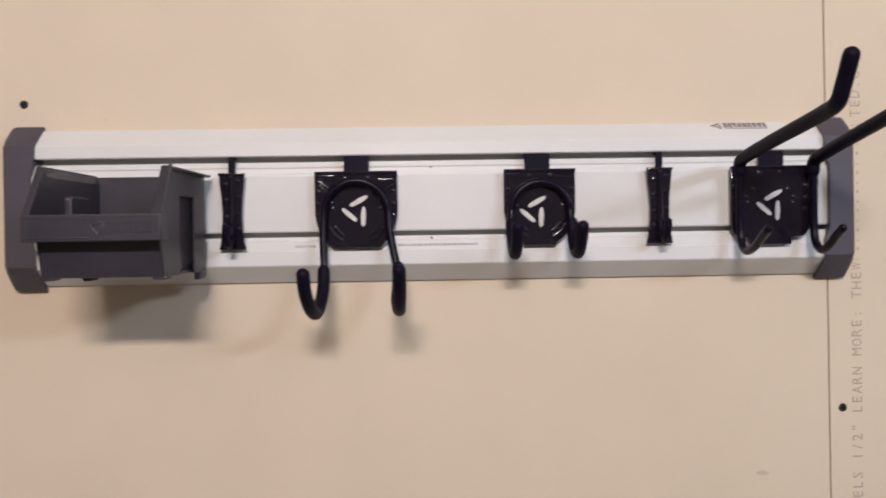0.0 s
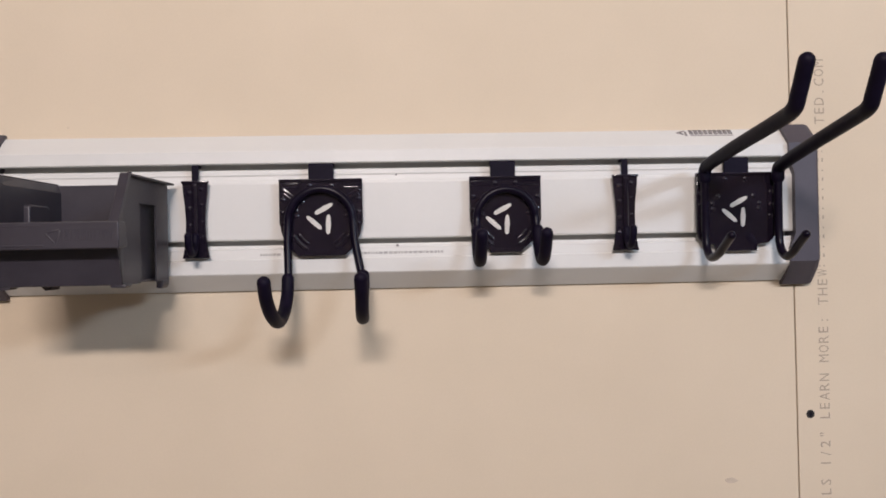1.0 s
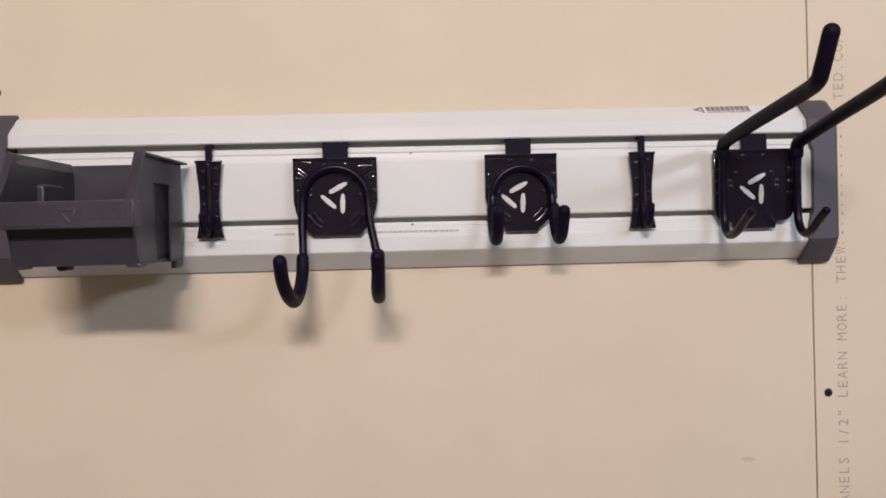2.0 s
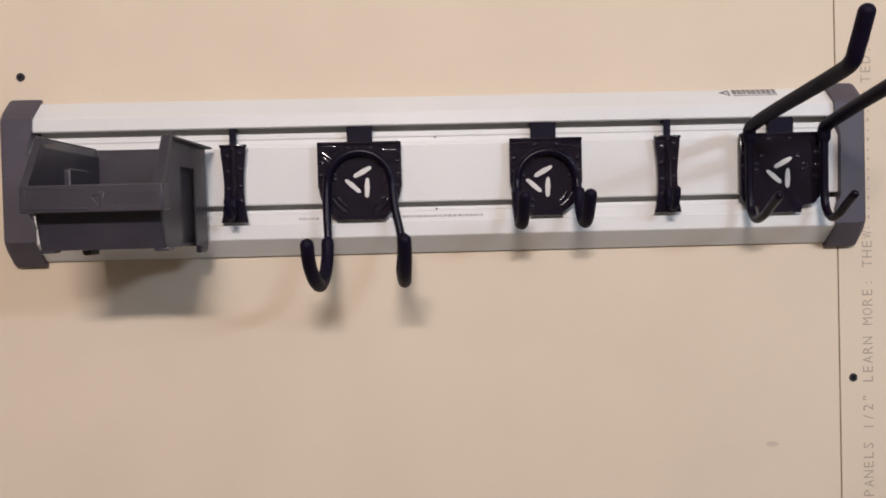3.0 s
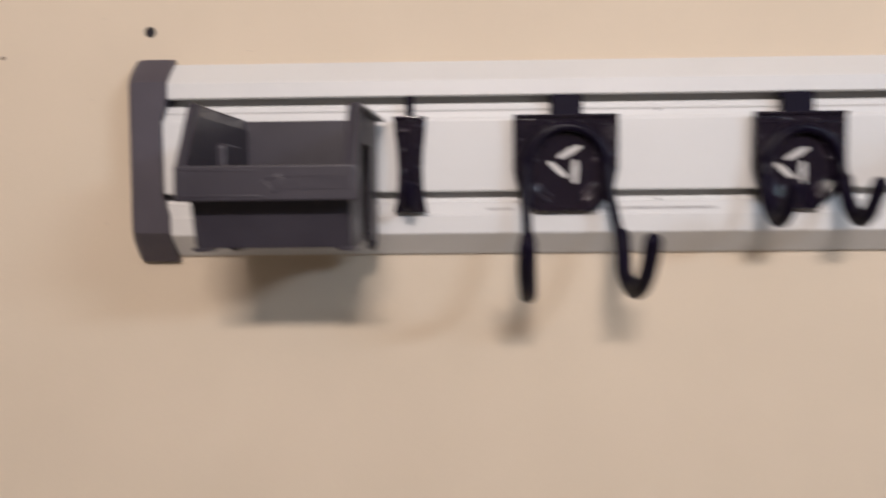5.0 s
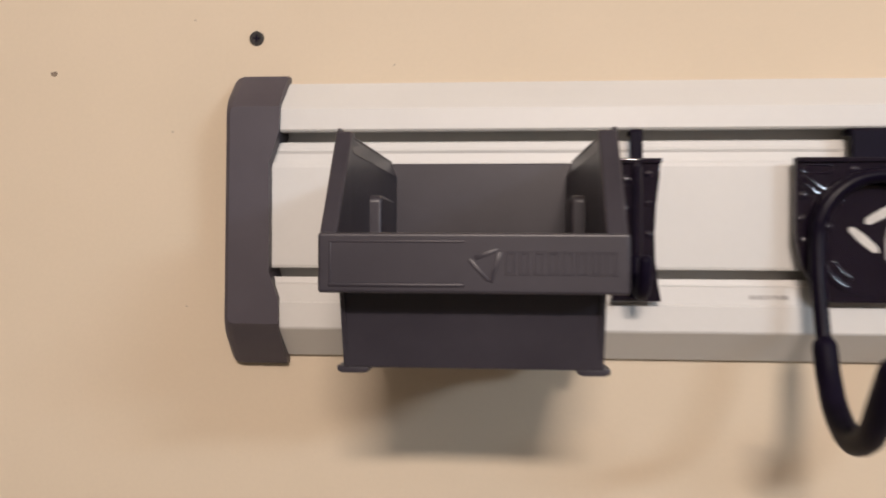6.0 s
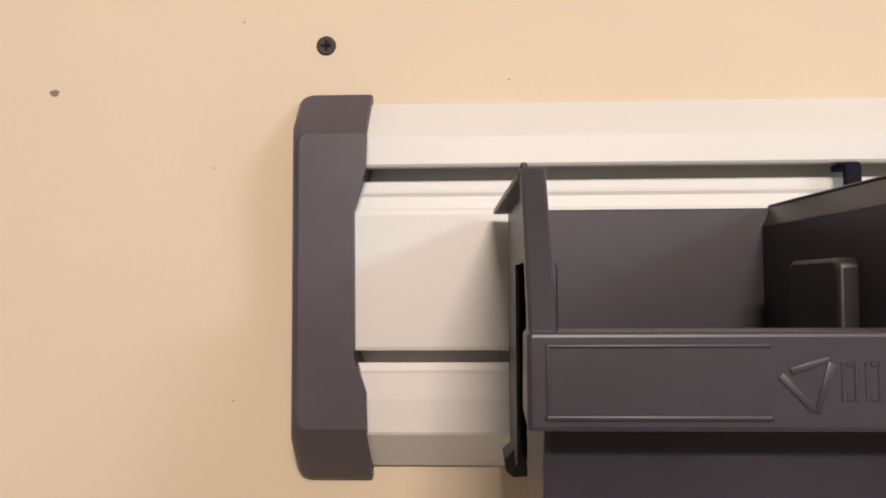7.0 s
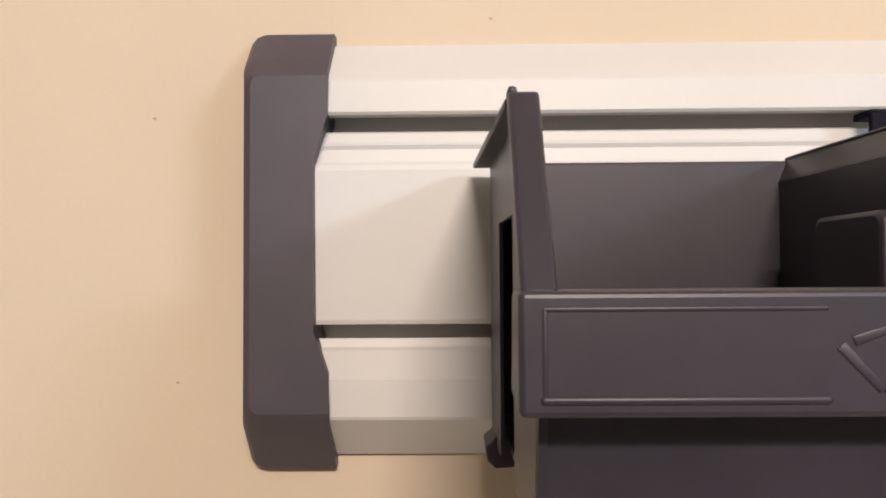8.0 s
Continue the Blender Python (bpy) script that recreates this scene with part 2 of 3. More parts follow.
def cap_mesh(flip):
    """An end cap: faces sloped at top and bottom, the inner edge stepped back between the slots. x runs outward from the rail's end."""
    # rows: x at the front, z at the front, x at the back, z at the back
    rows = [(0.0015, 1.3630, 0.0005, 1.3392), (0.0010, 1.3765, 0.0005, 1.3765), (-0.0040, 1.3905, -0.0040, 1.3905), (-0.0042, 1.4490, -0.0042, 1.4490), (0.0010, 1.4655, 0.0005, 1.4655), (0.0015, 1.4790, 0.0005, 1.5000),
            (-0.0225, 1.4790, -0.0250, 1.5000), (-0.0245, 1.4786, -0.0283, 1.4988), (-0.0257, 1.4775, -0.0302, 1.4965), (-0.0262, 1.4755, -0.0310, 1.4930),
            (-0.0268, 1.3665, -0.0314, 1.3460), (-0.0263, 1.3645, -0.0306, 1.3425), (-0.0250, 1.3634, -0.0288, 1.3402), (-0.0230, 1.3630, -0.0255, 1.3392)]
    bm = bmesh.new()
    s = -1 if flip else 1
    rings = []
    for y, k, kx in ((-0.0005, 0, 0), (-0.006, 0, 0), (-0.020, 0.58, 0.22), (-0.0282, 0.94, 0.70), (-0.0298, 1, 1)):
        inset = 0.0009 if y < -0.029 else 0.0
        ring = []
        for xf, zf, xb, zb in rows:
            x, z = xb + (xf - xb) * kx, zb + (zf - zb) * k
            x += inset * (0.3 if x > -0.01 else 1)
            ring.append(bm.verts.new((s * x, y, z)))
        rings.append(ring)
    n = len(rows)
    for a, b in zip(rings, rings[1:]):
        for i in range(n):
            bm.faces.new((a[i], a[(i + 1) % n], b[(i + 1) % n], b[i]))
    bm.faces.new(rings[0])
    bm.faces.new(rings[-1][::-1])
    return shifted(bm, OFF)


part("end_cap", cap_mesh(False), M_GREY, track, "dark grey moulded plastic end cap")
cap_b = part("end_cap", cap_mesh(True), M_GREY, track, "dark grey moulded plastic end cap")
cap_b.location = (0.7648, 0, 0)


def bars(bm, x0, z0, high, widths, gap, y):
    x = x0
    for w in widths:
        box(bm, (x, y - 0.00025, z0 - high / 2), (x + w, y, z0 + high / 2))
        x += w + gap
    return bm


# the maker's print, as plain shapes, on the sloped top flange; a line of small print under the lower slot
bm = bmesh.new()
prism(bm, [(0.6540, 0.0004), (0.6640, 0.0052), (0.6640, 0.0036), (0.6588, 0.0004), (0.6618, -0.0022), (0.6618, -0.0042)], "y", -0.0003, 0.0003)
box(bm, (0.6627, -0.0003, -0.0056), (0.6648, 0.0003, 0.0022))
bars(bm, 0.6675, 0.0012, 0.0080, [0.0041] * 9, 0.0008, 0.0001)
bars(bm, 0.6675, -0.0048, 0.0014, [0.0435], 0.001, 0.0001)
bmesh.ops.rotate(bm, verts=bm.verts[:], cent=(0, 0, 0), matrix=Matrix.Rotation(-math.atan2(0.0198, 0.0166), 3, "X"))
shifted(bm, Vector((0.0045, -0.0083, 1.4924)))
part("logo_print", shifted(bm, OFF), M_PRINT, track, "small grey printed maker's mark")
bm = bmesh.new()
rng = random.Random(4)
bars(bm, 0.2480, 1.3790, 0.0022, [rng.uniform(0.001, 0.004) for _ in range(7)], 0.0009, -0.0236)
part("small_print", shifted(bm, OFF), M_FAINT, track, "line of tiny faded grey print")
bm = bmesh.new()
bars(bm, 0.3350, 1.3790, 0.0022, [rng.uniform(0.001, 0.0045) for _ in range(24)], 0.0009, -0.0236)
part("small_print", shifted(bm, OFF), M_FAINT, track, "line of tiny faded grey print")
for z in (1.4545, 1.3858):
    bm = bmesh.new()
    dome(bm, 0.3795, -0.0208 if z > 1.4 else -0.0226, z, 0.0011, 0.0006)
    part("rail_pin", shifted(bm, OFF), M_PRINT, track, "tiny dark fixing mark")


# ---- hooks ----
def plate_outline(w, top, bottom, foot, square):
    """Square shoulders above and a round lower half that ends in a flat foot, or square below too, with a small tab."""
    h = w / 2
    if square:
        corner = [(h - 0.0115 + 0.0115 * math.cos(a), top - 0.0575 - 0.0115 * math.sin(a)) for a in (0.0, 0.35, 0.7, 1.05, 1.35, 1.57)]
        right = [(h, top), (h, top - 0.030)] + corner + [(foot + 0.003, top - 0.0692), (foot + 0.0006, top - 0.0705), (foot, bottom)]
        return [(-x, z) for x, z in right[::-1]] + right
    mid, r = top - 0.0405, h - 0.0008
    bow = [(r * math.cos(radians(d)), mid - r * math.sin(radians(d))) for d in range(6, 56, 7)]
    end = math.sqrt(r * r - foot * foot)
    right = [(h, top), (h, mid - 0.001)] + [q for q in bow if q[0] > foot + 0.001] + [(foot, mid - end - 0.0004), (foot, bottom)]
    return [(-x, z) for x, z in right[::-1]] + right


def neck_mesh(x0, x1):
    """A strap that leaves the plate's top, leans back under the flange and lies in the slot."""
    bm = bmesh.new()
    strap = [(-0.0008, 0.0365), (0.0022, 0.0365), (0.0022, 0.0500), (0.0034, 0.0510), (0.0130, 0.0510), (0.0130, 0.0536), (0.0010, 0.0536), (-0.0008, 0.0520)]
    prism(bm, strap, "x", x0, x1, 0.0005)
    return bm


def hook_plate(name, x, w, top, bottom, foot, neck, disc, label, ribs, square=False, mark=(0.0, 1.4112)):
    """A stamped plate with its neck, a raised disc with the emblem, ribs and pimples. Origin at the plate's middle."""
    ob = thing(name, (x, -0.031, 1.412), label, "wall hook", "hooks on the track")
    t, b = top - 1.412, bottom - 1.412
    h = w / 2
    bm = bmesh.new()
    prism(bm, plate_outline(w, t, b, foot, square), "y", -0.0015, 0.0025, 0.0009)
    box(bm, (-h, -0.0032, t - 0.0022), (h, 0.0025, t + 0.0004), 0.0006)
    dz, r = disc[0] - 1.412, disc[1]
    if not square:
        tube(bm, arc(0, dz, r, 0, 360, -0.0012, 40), 0.0008, 6, False)
    for a0, a1 in () if square else ((208, 240), (300, 332)):
        tube(bm, arc(0, dz, r - 0.0008, a0, a1, 0.0012), 0.0036, 20)
        tube(bm, arc(0, dz, r - 0.0060, a0 + 3, a1 - 3, 0.0010), 0.0030, 20)
    for sx in (-1, 1):
        for (ax, az), (bx, bz), th in ribs:
            ridge(bm, (sx * (h - ax), t - az), (sx * (h - bx), t - bz), th + 0.0006, -0.0014)
        for px, pz in ((h - 0.0035, t - 0.0190), (h - 0.0035, t - 0.0310), (h - 0.0045, t - 0.0420), (r * 0.60, dz + r * 0.62), (r * 0.78, dz + r * 0.18), (r * 0.80, dz + r * 0.36), (r * 0.35, t - 0.0060)):
            dome(bm, sx * px, -0.0014, pz, 0.0027, 0.0009)
    part("plate", bm, M_BLACK, ob, "glossy black stamped steel plate")
    part("neck", neck_mesh(neck[0] - x, neck[1] - x), M_RUBBER, ob)
    bm = bmesh.new()
    emblem(bm, mark[0], mark[1] - 1.412, 0.0245, -0.0014, 0.0007)
    part("emblem", bm, M_MARK, ob, "three pale printed strokes")
    return ob


RIBS = [((0.005, 0.0055), (0.016, 0.0055), 0.0015), ((0.004, 0.0110), (0.0125, 0.0175), 0.0014), ((0.005, 0.0150), (0.0115, 0.0205), 0.0010)]
RIBS_SHORT = [((0.003, 0.0060), (0.020, 0.0060), 0.0014)]
W = 0.0038

# tall double hook with long rubber-tipped prongs
tall = hook_plate("double_hook", 0.3075, 0.079, 1.450, 1.3772, 0.022, (0.296, 0.320), (1.4095, 0.0300), "black steel double hook with long rubber-tipped prongs", RIBS)
bm = bmesh.new()
L = [(-0.0296, -0.016, -0.062), (-0.0304, -0.0125, -0.045), (-0.0312, -0.009, -0.022)]
R = [(0.0322, -0.009, -0.022), (0.0366, -0.0125, -0.045), (0.0400, -0.016, -0.062)]
tube(bm, curve_points(L + arc(0.0, -0.002, 0.0306, 180, 0, -0.0068, 12) + R, 4), W)
part("wire_loop", bm, M_WIRE, tall)
for sx, top in ((-0.0304, -0.0560), (0.0398, -0.0540)):
    x2 = sx - 0.0070 if sx < 0 else sx + 0.003
    bm = bmesh.new()
    tube(bm, curve_points([(sx, -0.016, top), (sx, -0.021, top - 0.014), (sx - 0.001, -0.033, top - 0.028), (sx + (x2 - sx) * 0.4, -0.055, top - 0.0365), (sx + (x2 - sx) * 0.7, -0.078, top - 0.030), (x2, -0.094, top - 0.015), (x2, -0.104, top + 0.000)], 6), 0.0059)
    part("prong", bm, M_RUBBER, tall, "matt black rubber-coated prong")

# short double hook
short = hook_plate("double_hook", 0.4840, 0.069, 1.450, 1.3768, 0.0155, (0.470, 0.494), (1.4095, 0.0285), "black steel double hook with short rubber-tipped prongs", RIBS_SHORT, mark=(-0.0055, 1.4080))
bm = bmesh.new()
tube(bm, curve_points([(-0.0286, -0.010, -0.016)] + arc(0.0, -0.003, 0.0283, 180, 0, -0.0066, 12) + [(0.0286, -0.010, -0.016)], 4), W)
part("wire_loop", bm, M_WIRE, short)
for sx in (-0.0285, 0.0295):
    bm = bmesh.new()
    tube(bm, curve_points([(sx, -0.0095, -0.014), (sx, -0.014, -0.026), (sx, -0.024, -0.038), (sx, -0.037, -0.0425), (sx, -0.049, -0.037), (sx, -0.058, -0.026), (sx, -0.063, -0.0185)], 6), 0.0056)
    part("prong", bm, M_RUBBER, short, "matt black rubber-coated prong")


def clip_hook(x, label):
    """A narrow waisted clip with a ribbed face and a small hook at its foot."""
    ob = thing("single_hook", (x, -0.031, 1.412), label, "wall hook", "hooks on the track")
    right = [(0.0122, 0.0375), (0.0116, 0.028), (0.0100, 0.014), (0.0092, 0.0), (0.0096, -0.014), (0.0110, -0.026), (0.0128, -0.0352)]
    bm = bmesh.new()
    prism(bm, [(-a, b) for a, b in right[::-1]] + right, "y", -0.0012, 0.0025, 0.0008)
    box(bm, (-0.0126, -0.0030, 0.0355), (0.0126, 0.0025, 0.0382), 0.0006)
    tube(bm, [(0.0, -0.0010, 0.034), (0.0, -0.0016, 0.0), (0.0, -0.0010, -0.026)], 0.0030, 10)
    for z in (0.027, 0.012, -0.004, -0.018):
        dome(bm, -0.0056, -0.0011, z, 0.0031, 0.0011)
        dome(bm, 0.0062, -0.0011, z + 0.003, 0.0023, 0.0007)
    part("plate", bm, M_BLACK, ob, "narrow glossy black steel plate")
    part("neck", neck_mesh(-0.0031, 0.0031), M_RUBBER, ob)
    bm = bmesh.new()
    tube(bm, curve_points([(0.0, -0.002, -0.014), (0.0, -0.005, -0.023), (0.0, -0.012, -0.0300), (0.0, -0.021, -0.0295), (0.0, -0.027, -0.022), (0.0, -0.029, -0.0145)], 6), 0.0034)
    part("prong", bm, M_RUBBER, ob, "small curved black prong")
    return ob


clip_hook(0.1890, "narrow black steel single hook beside the grey bin")
clip_hook(0.6005, "narrow black steel single hook between wider hooks")

# large utility hook: two long raised arms above, two small hooks below
big = hook_plate("utility_hook", 0.7085, 0.077, 1.450, 1.374, 0.0205, (0.698, 0.722), (1.4095, 0.0290), "large black utility hook with two long raised arms", [], True)
for sx, fwd, toe, reach, lift in ((-0.0330, 0.012, 0.0, 1.06, 0.0), (0.0385, 0.003, -0.0095, 1.0, 0.0024)):
    bm = bmesh.new()
    tube(bm, curve_points([(sx, -0.010, 0.036), (sx, -0.0095, 0.010), (sx, -0.0095, -0.020), (sx, -0.013, -0.036), (sx, -0.024, -0.0435), (sx, -0.036 - fwd * 0.5, -0.0400), (sx, -0.048 - fwd * 0.8, -0.032), (sx, -0.062 - fwd, -0.0235)], 6), 0.0039)
    part("wire_leg", bm, M_WIRE, big, "glossy black bent wire with a small lower hook")
    bm = bmesh.new()
    tube(bm, curve_points([(sx, -0.0095, 0.032), (sx, -0.0115, 0.0405), (sx, -0.024, 0.0450), (sx + toe * 0.4, -0.085, 0.0530 + lift * 0.5), (sx + toe * 0.85, -0.166 * reach, 0.0632 + lift), (sx + toe * 0.96 - 0.0018, -0.1900 * reach, 0.0670 + lift), (sx + toe - 0.0022, -0.1980 * reach, 0.0758 + lift), (sx + toe - 0.0026, -0.2110 * reach, 0.0970 + lift)], 6), 0.0061)
    part("arm", bm, M_RUBBER, big, "long matt black coated arm with upturned end")


# ---- the bin ----
bin_ob = thing("storage_bin", (0.110, -0.030, 1.352), "open dark grey plastic small-parts bin on the track", "storage bin")
BO = Vector((-0.110, 0.030, -1.352))
FACE = -0.1730


def bin_part(name, bm, label="", parent=None):
    ob = part(name, shifted(bm, BO), M_BIN, parent or bin_ob, label)
    return ob


bm = bmesh.new()
box(bm, (0.0590, -0.0350, 1.356), (0.1610, -0.0320, 1.4475), 0.0008)
bin_part("back_panel", bm)
bm = bmesh.new()
box(bm, (0.0610, -0.1470, 1.3575), (0.1590, -0.0340, 1.3600), 0.0005)
bin_part("bottom_panel", bm)
bm = bmesh.new()
prism(bm, [(-0.1485, 1.3570), (-0.1455, 1.3570), (-0.1530, 1.3885), (-0.1562, 1.3885)], "x", 0.0604, 0.1592, 0.0007)
bin_part("lower_front", bm)
# lip: a band that stands proud, with a raised edge round a shallow panel
bm = bmesh.new()
prism(bm, [(FACE, 1.3866), (-0.1530, 1.3880), (-0.1570, 1.4082), (FACE, 1.4082)], "x", 0.0555, 0.1656, 0.0012, 3)
lip = bin_part("front_lip", bm, "raised front band with a moulded border")
bm = bmesh.new()
for a, b, r in (((0.0600, 1.3897), (0.1072, 1.3897), 0.0010), ((0.0600, 1.4051), (0.1072, 1.4051), 0.0007), ((0.0600, 1.3897), (0.0600, 1.4051), 0.0007)):
    tube(bm, [(a[0], FACE + 0.0005, a[1]), ((a[0] + b[0]) / 2, FACE + 0.0005, (a[1] + b[1]) / 2), (b[0], FACE + 0.0005, b[1])], r, 12)
bin_part("border", bm, parent=lip)
bm = bmesh.new()
for a, b in (((0.1095, 1.3988), (0.1164, 1.3912)), ((0.1117, 1.3995), (0.1198, 1.4023)), ((0.1204, 1.4015), (0.1171, 1.3908))):
    a, b = Vector(a), Vector(b)
    n = Vector((a.y - b.y, b.x - a.x)).normalized() * 0.0009
    prism(bm, [tuple(a - n), tuple(b - n * 0.7), tuple(b + n * 0.7), tuple(a + n)], "y", FACE - 0.0003, FACE + 0.0003, 0.0002)
bin_part("raised_mark", bm, parent=lip)
# the maker's raised letters, as plain hollow blocks
bm = bmesh.new()
for k in range(8):
    x0, w = 0.1222 + 0.0050 * k, 0.0038
    for a, b in (((0, 0), (0.0011, 0.0085)), ((w - 0.0011, 0), (w, 0.0085)), ((0.0011, 0), (w - 0.0011, 0.0011)), ((0.0011, 0.0074), (w - 0.0011, 0.0085))):
        box(bm, (x0 + a[0], FACE - 0.0002, 1.3932 + a[1]), (x0 + b[0], FACE + 0.0002, 1.3932 + b[1]), 0.0002, 1)
bin_part("raised_letters", bm, parent=lip)


def pocket_mesh(base, face, y0, y1, z0, z1):
    """A rounded block that stands proud inside the bin, from its base in the skin to its face."""
    bm = bmesh.new()
    s = 1 if face > base else -1
    c, r = 0.0030, 0.0014
    loop = [(y0, z0), (y1, z0)]
    for cy, cz, a0 in ((y1 - c, z1 - c, 0), (y0 + c, z1 - c, 90)):
        loop += [(cy + c * math.cos(radians(a0 + 22.5 * i)), cz + c * math.sin(radians(a0 + 22.5 * i))) for i in range(5)]
    my, mz = (y0 + y1) / 2, (z0 + z1) / 2
    rings = []
    for x, pull in ((base, 0.0), (face - s * r, 0.0), (face - s * r * 0.6, r * 0.1), (face - s * r * 0.3, r * 0.3), (face, r)):
        rings.append([bm.verts.new((x, y + math.copysign(pull, my - y), z + math.copysign(pull, mz - z))) for y, z in loop])
    n = len(loop)
    for a, b in zip(rings, rings[1:]):
        for i in range(n):
            bm.faces.new((a[i], a[(i + 1) % n], b[(i + 1) % n], b[i]))
    bm.faces.new(rings[-1])
    bm.faces.new(rings[0][::-1])
    return bm


def bin_side(front_in, back_in, front_out, back_out, rim_out):
    """A cheek of two skins, close together in front and spread towards the back: a tall slot in the outer one, a proud block on the inner one."""
    s = 1 if front_out > front_in else -1
    front, back = -0.1440, -0.0352

    def along(a, b, y):
        return a + (b - a) * (y - front) / (back - front)

    def plank(bm, a, b, thick, y0, y1, z0, z1):
        p, q = along(a, b, y0), along(a, b, y1)
        prism(bm, [(p, y0), (q, y1), (q + thick, y1), (p + thick, y0)], "z", z0, z1)

    slot = (-0.1070, -0.0680)
    t = -s * 0.0012
    bm = bmesh.new()
    # outer skin round the slot, in pieces that butt
    plank(bm, front_out, back_out, t, slot[1], back, 1.3570, 1.4462)
    plank(bm, front_out, back_out, t, slot[0], slot[1], 1.4255, 1.4462)
    plank(bm, front_out, back_out, t, front, slot[0], 1.3570, 1.4462)
    prism(bm, [(front, 1.3570), (front, 1.4462), (-0.1690, 1.4078), (-0.1580, 1.3880), (-0.1480, 1.3570)], "x", *sorted((front_out, front_in)))
    side = bin_part("side_panel", bm, "cheek with a moulded rim and a tall slot")
    bm = bmesh.new()
    plank(bm, front_in, back_in, -t * 0.6, front, back + 0.0008, 1.3590, 1.4408)
    bin_part("inner_skin", bm, parent=side)
    # sloped inner shoulder along the top of the cheek
    bm = bmesh.new()
    ends = []
    for y, x in ((-0.1400, along(front_in, back_in, -0.1400)), (-0.0345, back_in)):
        ends.append([bm.verts.new((x + s * u, y, z)) for u, z in ((-0.0002, 1.4402), (0.0030, 1.4478), (0.0040, 1.4478), (0.0010, 1.4402))])
    for i in range(4):
        bm.faces.new((ends[0][i], ends[0][(i + 1) % 4], ends[1][(i + 1) % 4], ends[1][i]))
    bm.faces.new(ends[0][::-1])
    bm.faces.new(ends[1])
    bin_part("shoulder", bm, parent=side)
    # top flange, wider towards the wall, with a thin bead along its inner edge, and the sloped front rim
    bm = bmesh.new()
    wide = rim_out + s * 0.0048
    prism(bm, [(back_in + s * 0.0028, -0.0318), (wide, -0.0318), (rim_out + s * 0.0004, -0.1380), (front_in + s * 0.0028, -0.1380)], "z", 1.4462, 1.4482, 0.0005)
    tube(bm, [(back_in + s * 0.0032, -0.0340, 1.4482), ((back_in + front_in) / 2 + s * 0.0032, -0.0880, 1.4483), (front_in + s * 0.0032, -0.1380, 1.4484)], 0.0006, 8)
    prism(bm, [(-0.1375, 1.4488), (-0.1440, 1.4484), (-0.1725, 1.4078), (-0.1660, 1.4074), (-0.1385, 1.4455)], "x", *sorted((rim_out, front_in - s * 0.0002)), 0.0009, 3)
    n0, n1 = sorted((rim_out, rim_out - s * 0.0020))
    box(bm, (n0, -0.1425, 1.4478), (n1, -0.1365, 1.4500), 0.0008)
    bin_part("rim", bm, parent=side)
    base = along(front_in, back_in, slot[0])
    bm = pocket_mesh(base, along(front_in, back_in, slot[1]) - s * 0.0042, slot[0], slot[1], 1.3592, 1.4262)
    bin_part("pocket", bm, parent=side)
    bm = bmesh.new()
    tab = sorted((front_in + s * 0.0045, front_in - s * 0.0080))
    prism(bm, [(tab[0], 1.3576), (tab[0], 1.3556), (tab[0] + 0.002, 1.3548), (tab[1] - 0.002, 1.3548), (tab[1], 1.3556), (tab[1], 1.3576)], "y", -0.1480, -0.1340, 0.0005)
    bin_part("foot", bm, parent=side)
    # curled foot at the back
    bm = bmesh.new()
    claw = [(0.0, 1.3640), (0.0, 1.3505), (0.0060, 1.3500), (0.0086, 1.3525), (0.0092, 1.3570), (0.0072, 1.3585), (0.0052, 1.3610), (0.0046, 1.3640)]
    prism(bm, [(back_out + s * (u * (1.0 if s < 0 else 0.7) - 0.0062), v) for u, v in claw], "y", -0.0540, -0.0348, 0.0006)
    bin_part("foot", bm, parent=side)
    return side


bin_side(0.0622, 0.0655, 0.0604, 0.0568, 0.0560)
bin_side(0.1574, 0.1530, 0.1592, 0.1640, 0.1648)
for x in (0.080, 0.140):
    bm = bmesh.new()
    box(bm, (x - 0.004, -0.0325, 1.4380), (x + 0.004, -0.0226, 1.4460), 0.0006)
    bin_part("hanger", bm)


# ---- screws, specks and lettering on the drywall ----
def drywall_screw(x, z):
    """A dark bugle head sunk flush in a small dimple, the shade of its cross slot painted as darker raised bars."""
    ob = thing("drywall_screw", (x, 0, z), "black drywall screw sunk flush in the drywall", "screw", "screws in the wall")
    bm = bmesh.new()
    rings = []
    for r, y in ((0.0043, -0.0002), (0.0040, -0.0008), (0.0032, -0.0010), (0.0018, -0.0006)):
        rings.append([bm.verts.new((r * math.cos(k * math.pi / 10), y, r * math.sin(k * math.pi / 10))) for k in range(20)])
    for a, b in zip(rings, rings[1:]):
        for k in range(20):
            bm.faces.new((a[k], a[(k + 1) % 20], b[(k + 1) % 20], b[k]))
    bm.faces.new(rings[-1])
    part("head", bm, M_SCREW, ob)
    bm = bmesh.new()
    # near-black bars on the head: the cross slot's shade as colour, nothing is cut
    box(bm, (-0.0022, -0.0012, -0.0005), (0.0022, -0.0004, 0.0005))
    box(bm, (-0.0005, -0.00125, -0.0022), (0.0005, -0.0004, 0.0022))
    part("recess_shade", bm, M_RUBBER, ob)


drywall_screw(-0.020, 1.523)
drywall_screw(0.794, 1.207)


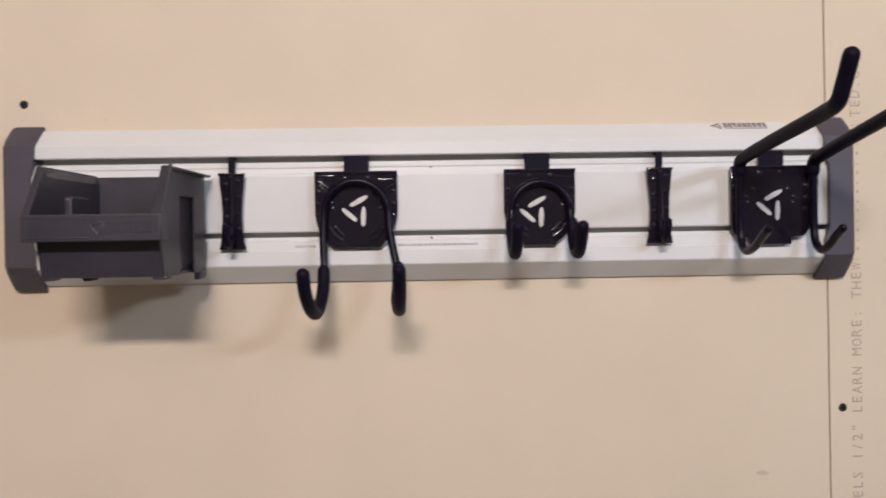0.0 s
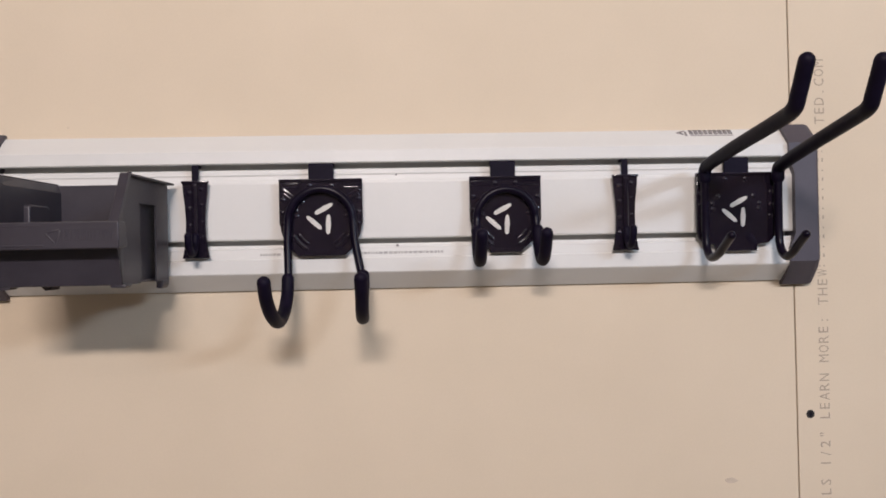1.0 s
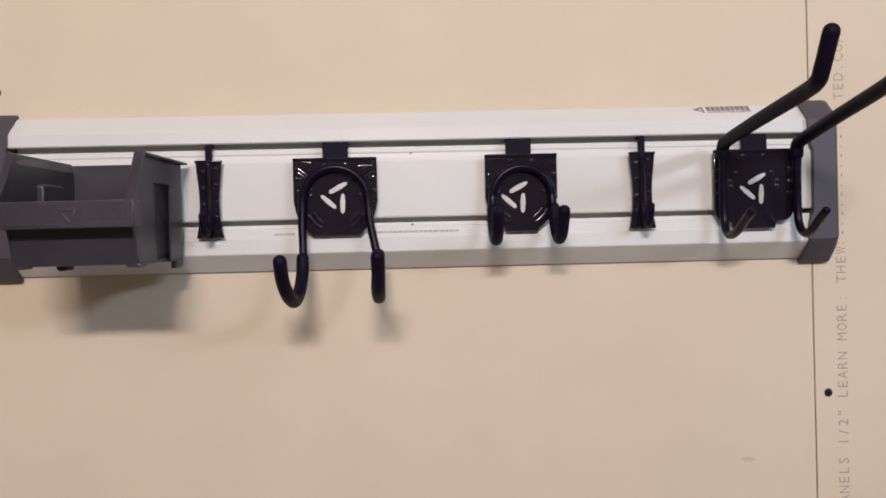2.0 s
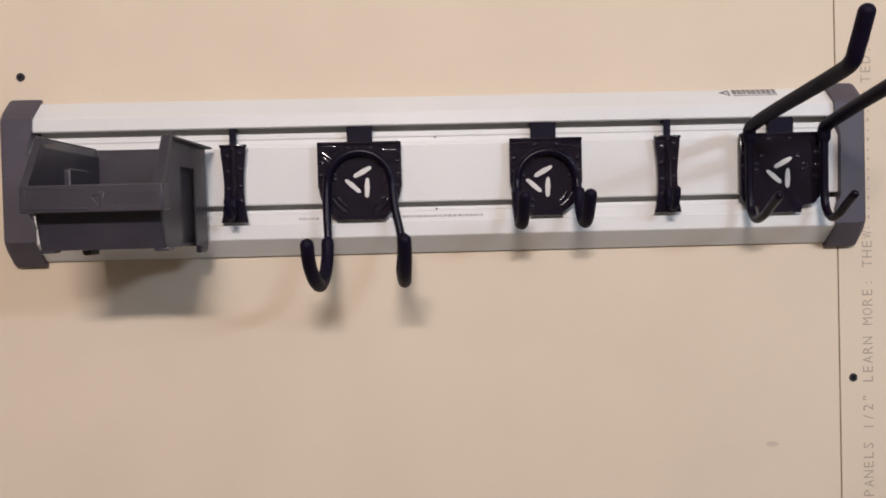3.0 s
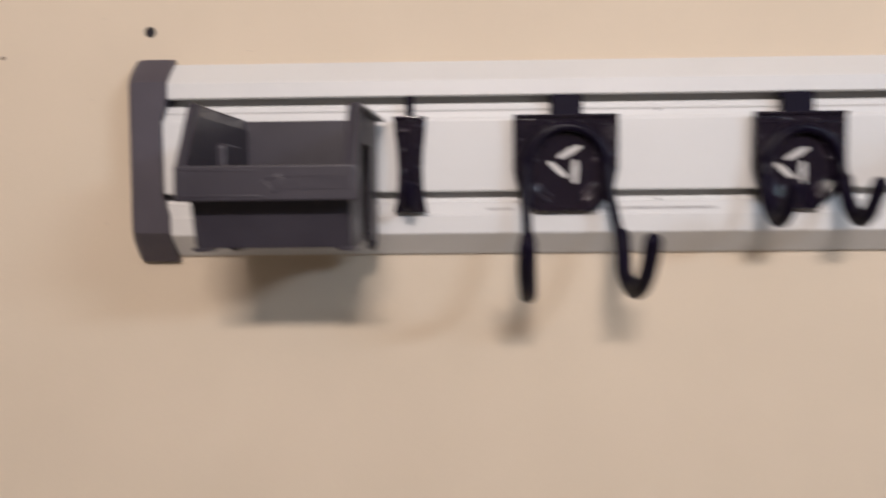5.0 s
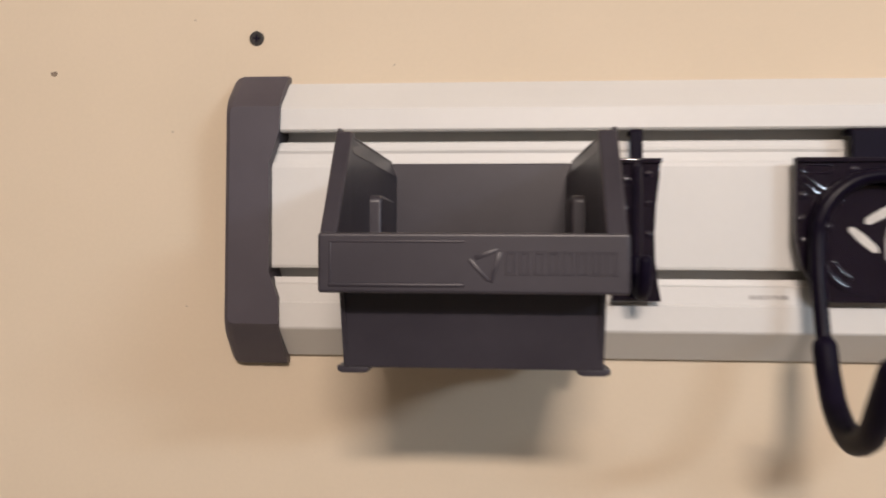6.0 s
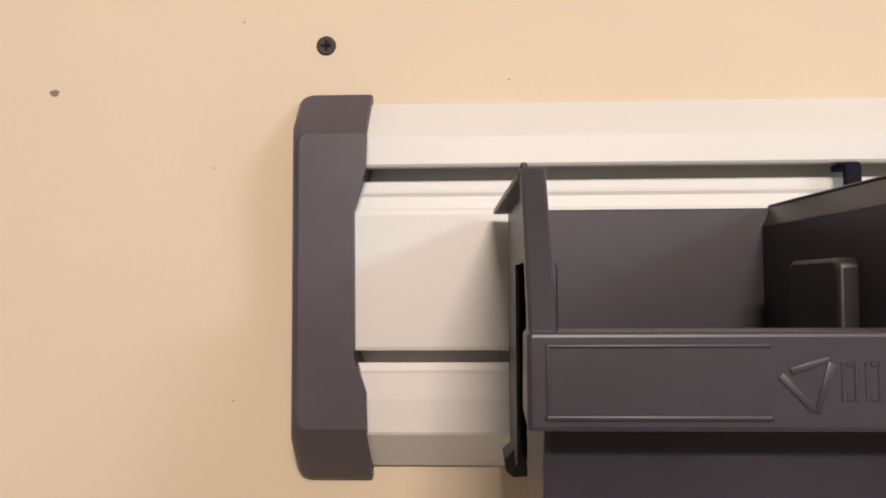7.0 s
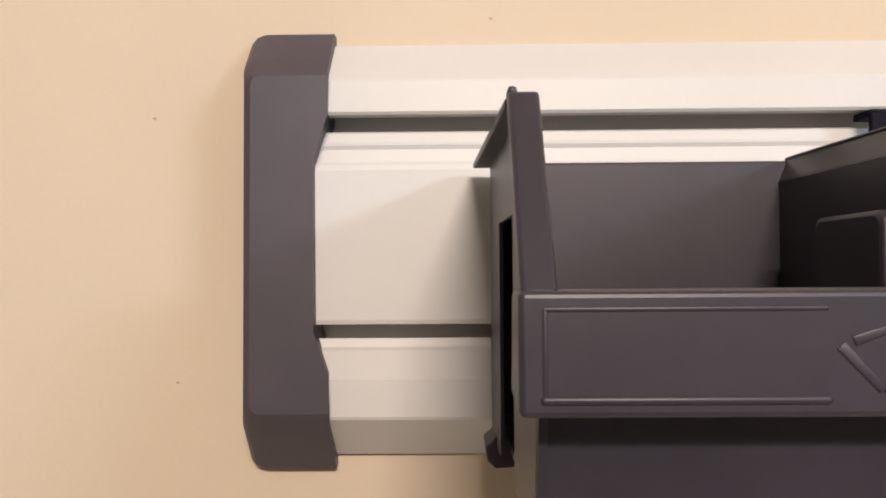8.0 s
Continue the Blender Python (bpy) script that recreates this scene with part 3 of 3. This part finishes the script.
def speck(name, x, z, rx, rz, material, seed, label):
    rnd = random.Random(seed)
    bm = bmesh.new()
    n = 14
    prism(bm, [(rx * math.cos(k * 2 * math.pi / n) * rnd.uniform(0.7, 1.1), rz * math.sin(k * 2 * math.pi / n) * rnd.uniform(0.7, 1.1)) for k in range(n)], "y", -0.0002, 0.0002)
    ob = part(name, bm, material, north, label)
    ob.location = (x, 0, z)


speck("speck", -0.140, 1.504, 0.0024, 0.0017, M_STAIN, 1, "brown nick in the paper")
speck("speck", -0.069, 1.470, 0.0007, 0.0006, M_INK, 2, "brown nick in the paper")
speck("speck", -0.060, 1.370, 0.0007, 0.0005, M_INK, 3, "brown nick in the paper")
speck("speck", 0.059, 1.507, 0.0008, 0.0005, M_INK, 4, "brown nick in the paper")
speck("speck", -0.056, 1.534, 0.0008, 0.0005, M_INK, 5, "brown nick in the paper")
speck("speck", 0.711, 1.142, 0.0070, 0.0030, M_SMUDGE, 6, "faint grey scuff on the paper")


def letters(text, x, z, pitch, high):
    """Typed letters that climb the sheet, each in its own cell."""
    bm = bmesh.new()
    for k, ch in enumerate(text):
        if ch == " ":
            continue
        if ch == "#":
            for u in (0.20, 0.62):
                box(bm, (x - high * (u + 0.14), -0.0002, z + k * pitch + pitch * 0.15), (x - high * u, 0.0001, z + k * pitch + pitch * (0.30 + 0.2 * ((k + int(u * 10)) % 2))))
            continue
        cu = bpy.data.curves.new("letter", "FONT")
        cu.body, cu.size, cu.resolution_u = ch, high * 1.37, 2
        ob = bpy.data.objects.new("letter", cu)
        scene.collection.objects.link(ob)
        bpy.context.view_layer.update()
        me = bpy.data.meshes.new_from_object(ob.evaluated_get(bpy.context.evaluated_depsgraph_get()))
        lo = min((v.co.x for v in me.vertices), default=0)
        hi = max((v.co.x for v in me.vertices), default=1)
        squeeze = min(1.0, pitch * 0.78 / max(hi - lo, 1e-6))
        for v in me.vertices:
            a = (v.co.x - (lo + hi) / 2) * squeeze + pitch / 2
            v.co = Vector((x - v.co.y, -0.0002, z + k * pitch + a))
        bm.from_mesh(me)
        bpy.data.objects.remove(ob)
        bpy.data.curves.remove(cu)
        bpy.data.meshes.remove(me)
    return bm


part("lettering", letters('PANELS 1/2" LEARN MORE: THEW###############TED.COM', 0.8140, 1.0845, 0.00966, 0.0108), M_INK, north, "faded grey typed lettering climbing the sheet")
